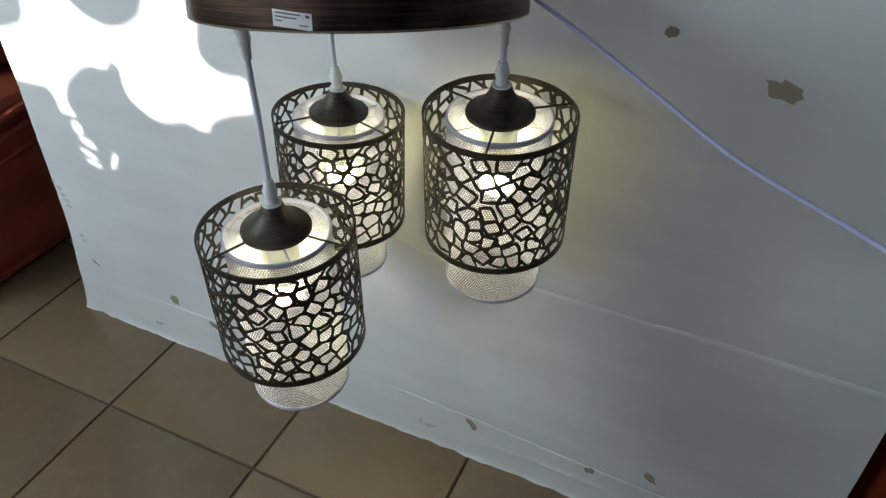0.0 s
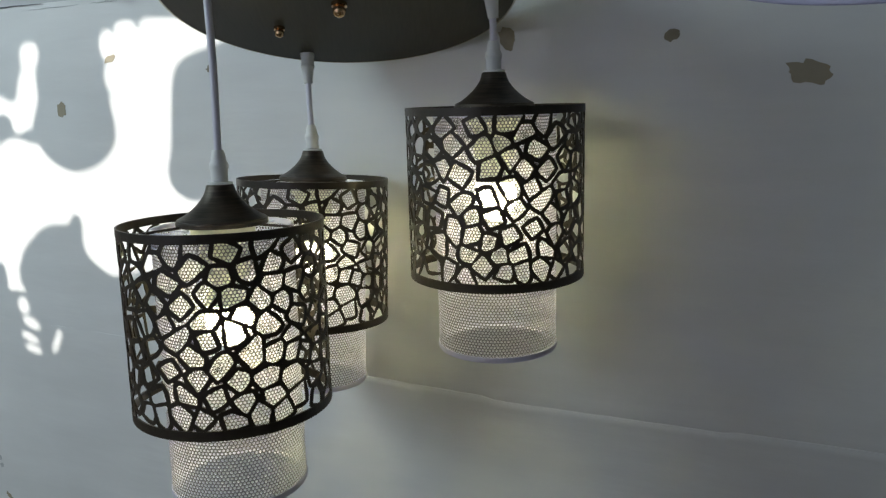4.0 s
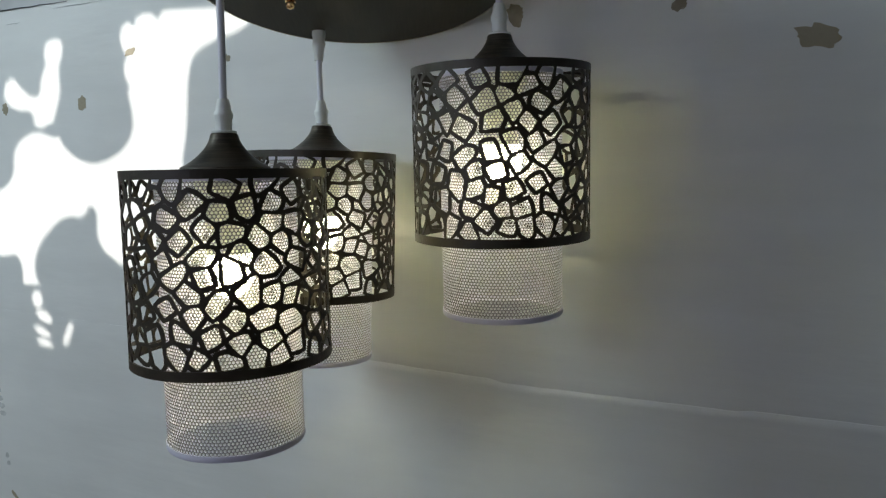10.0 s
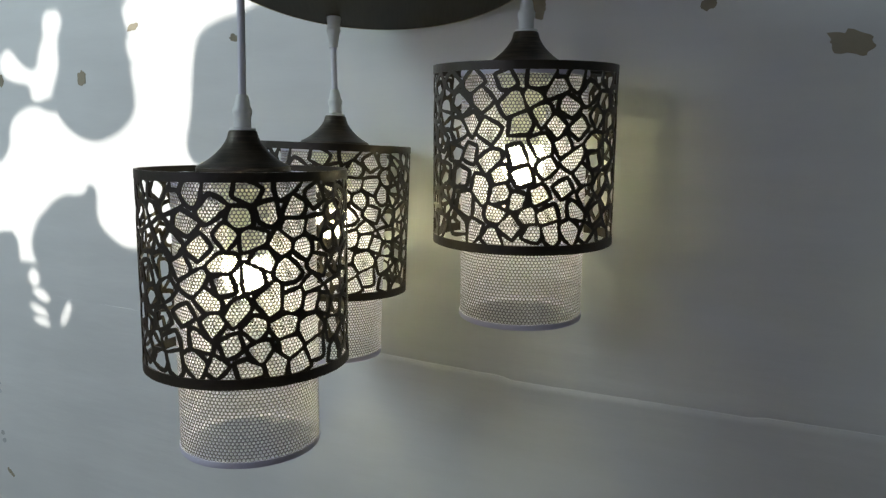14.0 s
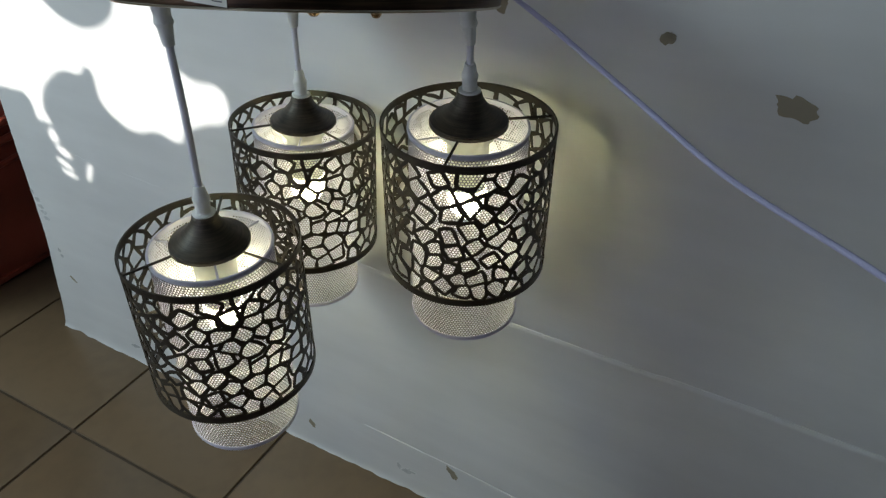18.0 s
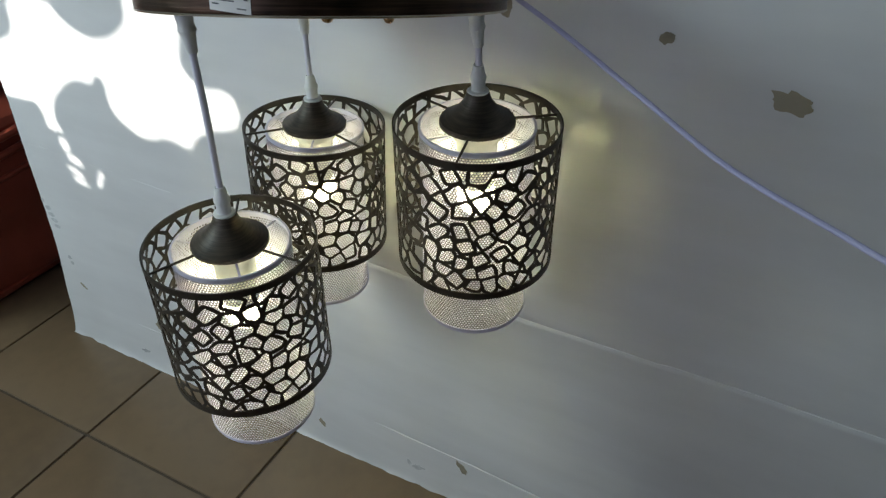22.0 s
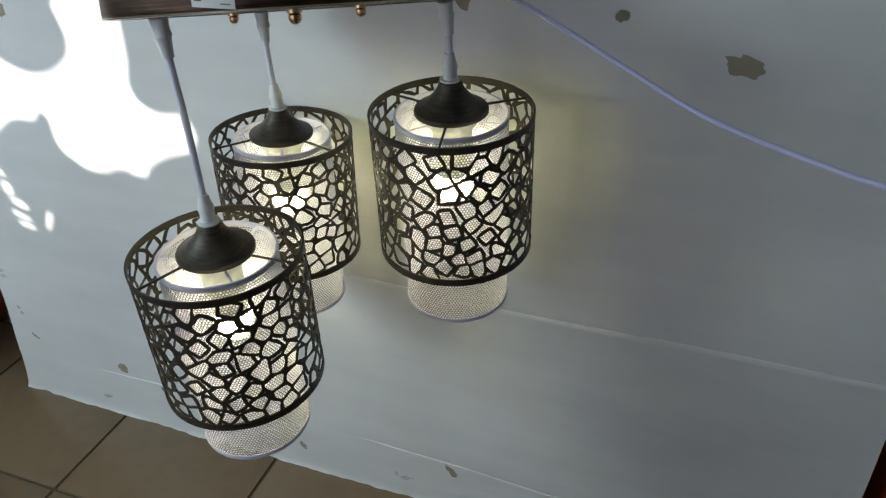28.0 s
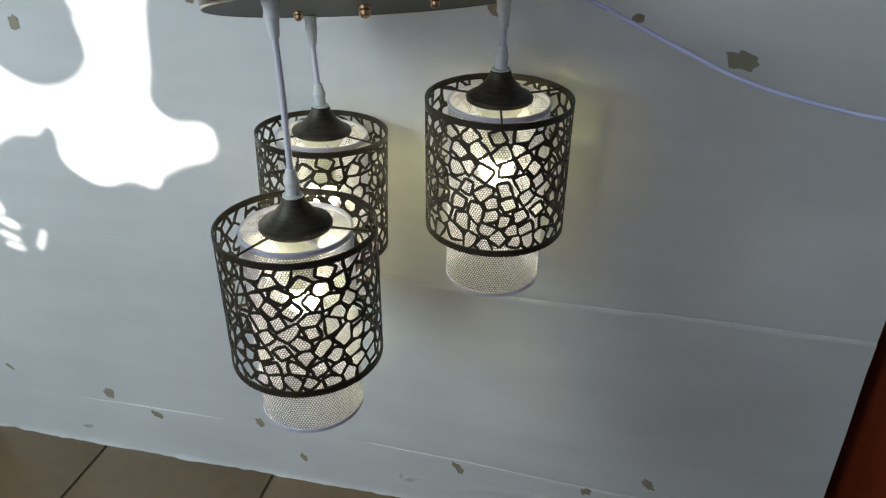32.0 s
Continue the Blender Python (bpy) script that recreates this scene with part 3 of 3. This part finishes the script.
def cut_shade():
    """A cylinder of sheet metal cut away round ringed pebbles, with odd gaps left between the rings."""
    rnd = random.Random(11)
    around, lo, hi = 2 * math.pi * R_OUT, -H_OUT + 0.0075, -0.0065
    T = 0.0010
    seeds = []
    for tries in range(5000):
        u, v = rnd.random() * around, lo + 0.004 + rnd.random() * (hi - lo - 0.008)
        big = 0.0122 + 0.0043 * rnd.random()
        if all(math.hypot(min(abs(u - a), around - abs(u - a)), v - b) > (big + c) / 2 + 0.0012 for a, b, c in seeds):
            seeds.append((u, v, big))
    nu, nv = 800, 220
    du, dv = around / nu, (hi - lo) / nv
    # distance from the nearest pebble's rim, in widths of its ring
    field = np.full((nu, nv + 1), 9.0)
    for u, v, s in seeds:
        poly = [(u - 0.04, lo), (u + 0.04, lo), (u + 0.04, hi), (u - 0.04, hi)]
        for a, b, c in seeds:
            for a2 in (a - around, a, a + around):
                d2 = (a2 - u) ** 2 + (b - v) ** 2
                if 1e-10 < d2 < 0.05**2:
                    d = math.sqrt(d2)
                    w = min(max(0.5 + (s * s - c * c) / (2.6 * d2), 0.36), 0.64)
                    poly = clip_poly(poly, u + (a2 - u) * w, v + (b - v) * w, (a2 - u) / d, (b - v) / d)
        if len(poly) < 3:
            continue
        cu, cv = sum(p[0] for p in poly) / len(poly), sum(p[1] for p in poly) / len(poly)
        planes = []
        for i, p in enumerate(poly):
            q = poly[(i + 1) % len(poly)]
            ex, ey = q[0] - p[0], q[1] - p[1]
            ln = math.hypot(ex, ey)
            if ln < 0.0008:
                continue
            nx, ny = ey / ln, -ex / ln
            d = (p[0] - cu) * nx + (p[1] - cv) * ny
            if d < 0:
                nx, ny, d = -nx, -ny, -d
            side = abs(p[1] - q[1]) < 1e-9
            planes.append((nx, ny, max(d - (0.0004 if side else 0.0014), 0.002)))
        # most pebbles are trimmed squarish
        turn = rnd.random() * math.pi
        for q in range(4):
            if rnd.random() < 0.65:
                t = turn + q * math.pi / 2 + rnd.gauss(0, 0.14)
                planes.append((math.cos(t), math.sin(t), 0.0051 + 0.0026 * rnd.random()))
        width = 0.0034 + 0.0009 * rnd.random()
        ph = rnd.random() * 50
        k0, k1 = int((cu - 0.017) / du), int((cu + 0.017) / du)
        m0, m1 = max(0, int((cv - 0.017 - lo) / dv)), min(nv, int((cv + 0.017 - lo) / dv))
        ku, mv = np.arange(k0, k1 + 1), np.arange(m0, m1 + 1)
        x, y = (ku * du - cu)[:, None], (lo + mv * dv - cv)[None, :]
        far = np.hypot(x, y) + 1e-9
        total = np.zeros_like(far)
        for nx, ny, d in planes:
            total += np.maximum((nx * x + ny * y) / d, 0.0) ** 13
        ang = np.arctan2(y + 0 * x, x + 0 * y)
        wob = 1 + 0.03 * np.sin(2 * ang + ph) + 0.02 * np.sin(5 * ang + 3 * ph)
        value = np.maximum(total, 1e-12) ** (1 / 13) / wob
        dist = (far - far / value) / width
        field[np.ix_(ku % nu, mv)] = np.minimum(field[np.ix_(ku % nu, mv)], dist)
    # metal stands where 0 < field < 1
    solid = np.abs(field - 0.5) - 0.5
    verts, faces, known = [], [], {}

    def put(i, j, outer):
        a, r = i * du / R_OUT, R_OUT if outer else R_OUT - T
        verts.append((r * math.cos(a), r * math.sin(a), lo + j * dv))
        return len(verts) - 1

    def corner(i, j, outer):
        key = (i % nu, j, outer)
        if key not in known:
            known[key] = put(i, j, outer)
        return known[key]

    def crossing(i0, j0, i1, j1, outer):
        key = (*sorted(((i0 % nu, j0), (i1 % nu, j1))), outer)
        if key not in known:
            a, b = solid[i0 % nu, j0], solid[i1 % nu, j1]
            t = min(max(a / (a - b), 0.04), 0.96)
            known[key] = put(i0 + (i1 - i0) * t, j0 + (j1 - j0) * t, outer)
        return known[key]

    inside = solid < 0
    around_cell = inside[:, :-1].astype(int) + inside[:, 1:] + np.roll(inside, -1, 0)[:, :-1] + np.roll(inside, -1, 0)[:, 1:]
    for i, j in np.argwhere(around_cell > 0):
        i, j = int(i), int(j)
        ring = ((i, j), (i + 1, j), (i + 1, j + 1), (i, j + 1))
        have = [inside[p % nu, q] for p, q in ring]
        front, back, cut = [], [], []
        for k in range(4):
            p, q = ring[k], ring[(k + 1) % 4]
            if have[k]:
                front.append(corner(*p, True))
                back.append(corner(*p, False))
            if have[k] != have[(k + 1) % 4]:
                front.append(crossing(*p, *q, True))
                back.append(crossing(*p, *q, False))
                cut.append((front[-1], back[-1]))
        faces += [tuple(front), tuple(reversed(back))]
        for one, two in zip(cut[::2], cut[1::2]):
            faces.append((one[0], two[0], two[1], one[1]))
    me = bpy.data.meshes.new("outer_shade")
    me.from_pydata(verts, [], faces)
    bm = bmesh.new()
    bm.from_mesh(me)
    bpy.data.meshes.remove(me)
    for z0, z1 in ((lo + 0.0006, -H_OUT), (0.0, hi - 0.0006)):
        o, i = R_OUT + 0.0003, R_OUT - T - 0.0003
        lathe([(o, z0), (o, z1), (i, z1), (i, z0), (o, z0)], 120, bm)
    bmesh.ops.recalc_face_normals(bm, faces=bm.faces)
    return mesh_of("outer_shade", bm, BRONZE)


def perforated():
    """A cylinder of perforated sheet with staggered holes."""
    n = 114
    a = 2 * math.pi * R_IN / n
    step = a * math.sqrt(3) / 2
    rows = int((H_IN - 0.0082) / step)
    z_top = -RIM_IN - 0.0046
    T = 0.0007
    verts, faces = [], []
    for row in range(rows):
        z = z_top - row * step
        for col in range(n):
            u = (col + 0.5 * (row % 2)) * a
            base = len(verts)
            for rad, r in ((a / math.sqrt(3), R_IN), (a * 0.40, R_IN), (a / math.sqrt(3), R_IN - T), (a * 0.40, R_IN - T)):
                for k in range(6):
                    t = math.pi / 6 + k * math.pi / 3
                    ang = (u + rad * math.cos(t)) / R_IN
                    verts.append((r * math.cos(ang), r * math.sin(ang), z + rad * math.sin(t)))
            for k in range(6):
                j = (k + 1) % 6
                faces += [(base + k, base + j, base + 6 + j, base + 6 + k), (base + 6 + k, base + 6 + j, base + 18 + j, base + 18 + k), (base + 12 + j, base + 12 + k, base + 18 + k, base + 18 + j)]
    me = bpy.data.meshes.new("inner_shade")
    me.from_pydata(verts, [], faces)
    me.materials.append(MESH_SHADED)
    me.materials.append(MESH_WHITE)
    # outer faces take the shaded copy; hole walls and inside stay white
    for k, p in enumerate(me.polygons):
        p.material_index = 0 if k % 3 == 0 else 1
    return me, z_top - rows * step


def band(r, z0, z1, t=0.0012):
    return lathe([(r, z0), (r + 0.0004, (z0 + z1) / 2), (r, z1), (r - t, z1), (r - t, z0), (r, z0)], 96)


OUTER = cut_shade()
INNER, INNER_LOW = perforated()
TOP_BAND = mesh_of("top_band", band(R_IN + 0.0006, -RIM_IN, -RIM_IN - 0.0048, 0.002), MESH_WHITE)
LOW_BAND = mesh_of("bottom_band", lathe([(R_IN + 0.0006, -0.2300), (R_IN + 0.001, -0.2285), (R_IN + 0.0006, INNER_LOW + 0.0012), (R_IN - 0.0012, INNER_LOW + 0.0012), (R_IN - 0.0014, -0.2285), (R_IN - 0.0042, -0.2296), (R_IN - 0.0042, -0.2307), (R_IN + 0.0002, -0.2307), (R_IN + 0.0006, -0.2300)], 96), MESH_WHITE)
CAP = mesh_of("bell_cap", lathe([(0.007, 0.03054), (0.0098, 0.03036), (0.0112, 0.02907), (0.0118, 0.02668), (0.0126, 0.0241), (0.0142, 0.02098), (0.0168, 0.0173), (0.0202, 0.01343), (0.0242, 0.00975), (0.0284, 0.00653), (0.0322, 0.00423), (0.035, 0.00294), (0.0364, 0.00202), (0.0366, 0.00092), (0.0372, 0.00055), (0.0372, -0.0026), (0.0368, -0.003), (0.0355, -0.003), (0.035, -0.0014), (0.028, -0.0016), (0.0, -0.0014)], 64), CAP_BRONZE)
COLLAR = mesh_of("collar", lathe([(0.0, 0.0322), (0.0088, 0.0322), (0.0104, 0.0317), (0.0104, 0.0302), (0.0, 0.0302)], 32), SLEEVE)
SOCKET = mesh_of("socket", lathe([(0.0, -0.0014), (0.0285, -0.0014), (0.0285, -0.003), (0.0262, -0.0035), (0.026, -0.012), (0.0255, -0.015), (0.0205, -0.018), (0.0195, -0.046), (0.017, -0.048), (0.0, -0.048)], 48), CREAM)
BULB = mesh_of("bulb", lathe([(0.0, -0.047), (0.0125, -0.047), (0.0135, -0.054), (0.0160, -0.061), (0.0182, -0.0685), (0.0183, -0.07), (0.0, -0.0702)], 40), CREAM)
DOME = mesh_of("dome", lathe([(0.0, -0.0704), (0.018, -0.0704), (0.0196, -0.0756), (0.0203, -0.082), (0.0198, -0.089), (0.018, -0.0958), (0.0146, -0.1015), (0.01, -0.1055), (0.005, -0.1078), (0.0, -0.1085)], 40), ENVELOPE)
LED = mesh_of("led_core", lathe([(0.0, -0.0815), (0.0052, -0.0826), (0.0082, -0.086), (0.009, -0.0905), (0.0082, -0.095), (0.0052, -0.0984), (0.0, -0.0995)], 24), CORE)


def bar(r0, r1, z0, z1, w, h, material, name):
    bm = box(r0, r1, -w / 2, w / 2, -h, 0, 0.0004, 1)
    for v in bm.verts:
        v.co.z += z0 + (z1 - z0) * (v.co.x - r0) / (r1 - r0)
    return mesh_of(name, bm, material, False)


SPOKE = bar(0.033, R_OUT - 0.0008, -0.0012, -0.0035, 0.0022, 0.0022, BRONZE, "spoke")
INNER_SPOKE = bar(0.0255, R_IN - 0.001, -0.0095, -0.0065, 0.0022, 0.0014, MESH_WHITE, "spoke")


def pendant():
    ob = tagged(new("pendant_light"), "lit pendant, bronze pebble-cut shade over a white perforated cylinder", "pendant light", "pendants of the cluster lamp")
    cap = part("bell_cap", CAP, CAP_BRONZE, ob, "dark bronze bell-shaped cap")
    outer = part("outer_shade", OUTER, BRONZE, ob, "dark bronze cylinder cut into pebble shapes")
    inner = part("inner_shade", INNER, MESH_WHITE, ob, "white perforated metal cylinder")
    part("top_band", TOP_BAND, MESH_WHITE, inner)
    part("bottom_band", LOW_BAND, MESH_WHITE, inner)
    for k in range(3):
        part("spoke", SPOKE, BRONZE, outer).rotation_euler.z = radians(120 * k)
        part("spoke", INNER_SPOKE, MESH_WHITE, inner).rotation_euler.z = radians(120 * k + 74)
    part("collar", COLLAR, SLEEVE, cap)
    part("socket", SOCKET, CREAM, ob, "cream plastic lamp socket")
    bulb = part("bulb", BULB, CREAM, ob, "lit bulb with a white body")
    part("dome", DOME, ENVELOPE, bulb, "glowing milky dome")
    part("led_core", LED, CORE, bulb, "bright warm white core")
    return ob


# plan place, rim height, tilt along x and y, turn, canopy point
HANGING = [
    ((0.8995, -0.2859, 0.6833), (0.0, -0.0133), -115, (0.894, -0.283), (0.001, 0.001)),
    ((0.8490, -0.0745, 0.7050), (0.0225, 0.0155), -133, (0.840, -0.062), (-0.001, 0.0)),
    ((1.0775, -0.1135, 0.7763), (0.0075, -0.045), -79, (1.079, -0.128), (0.001, 0.001)),
]
pendants = [pendant()]
pendants += [copy_thing(pendants[0], Matrix()) for _ in HANGING[1:]]
for ob, (place, tilt, turn, hook, sway) in zip(pendants, HANGING):
    axis = Vector((*tilt, 1)).normalized()
    m = Matrix.Translation(place) @ Vector((0, 0, 1)).rotation_difference(axis).to_matrix().to_4x4() @ Matrix.Rotation(radians(turn), 4, "Z")
    ob.matrix_basis = m
    back = m.inverted()
    start, end = on_canopy(*hook), Vector(place) + axis * 0.0322
    mid = (start + end) / 2 + Vector((sway[0], sway[1], 0))
    line = [back @ p for p in glide([start, start.lerp(mid, 0.5) + Vector((sway[0] * 0.3, 0, 0)), mid, end.lerp(mid, 0.35), end], 8)]
    cord = part("cord", tube(line, 0.0032, 12), CORD, ob, "white flexible lamp cord")
    # nylon sleeves at both ends
    way = (line[-1] - line[-8]).normalized()
    low = [line[-1] - way * 0.026 * (1 - i / 9) for i in range(10)]
    part("sleeve", tube(low, lambda t: (0.0046 + 0.0016 * min(1, t * 4) + 0.0016 * (0.4 < t < 0.62) + 0.0006 * (t > 0.62)), 16), SLEEVE, cord, "milky nylon cord grip")
    way = (line[8] - line[0]).normalized()
    top = [line[0] + way * 0.033 * i / 9 for i in range(10)]
    part("sleeve", tube(top, lambda t: (0.0076 if t < 0.15 else 0.0068 if t < 0.45 else 0.0066 - 0.0018 * (t - 0.45) / 0.55) + 0.001 * (0.42 < t < 0.5), 16), SLEEVE, cord, "milky nylon cord grip")

# ---- mains cable ----
CABLE_LINE = [(1.05, -0.07, 0.9), (1.09, -0.104, 0.902), (1.161, -0.151, 0.891), (1.245, -0.181, 0.859), (1.316, -0.211, 0.835), (1.394, -0.25, 0.826), (1.434, -0.291, 0.834), (1.5, -0.35, 0.852), (1.6, -0.42, 0.885), (1.75, -0.46, 0.92)]
cable = tagged(new("mains_cable", mesh_of("mains_cable", tube(glide(CABLE_LINE, 8), 0.0022, 10), CABLE)), "thin lilac mains cable sagging from the lamp canopy", "cable")

# ---- floor tiles ----
PITCH = 0.343
tile_mesh = mesh_of("tile", box(-PITCH / 2 + 0.0028, PITCH / 2 - 0.0028, -PITCH / 2 + 0.0028, PITCH / 2 - 0.0028, -0.02, 0, 0.0016, 2), TILE)
for i in range(-6, 9):
    for j in range(-4, 3):
        x, y = 0.332 + (i + 0.5) * PITCH, -0.194 + (j + 0.5) * PITCH
        if X0 < x < X1 and REAR < y < Y1:
            t = part("tile", tile_mesh, TILE, tiles_base)
            t.location = (x, y, 0.0)
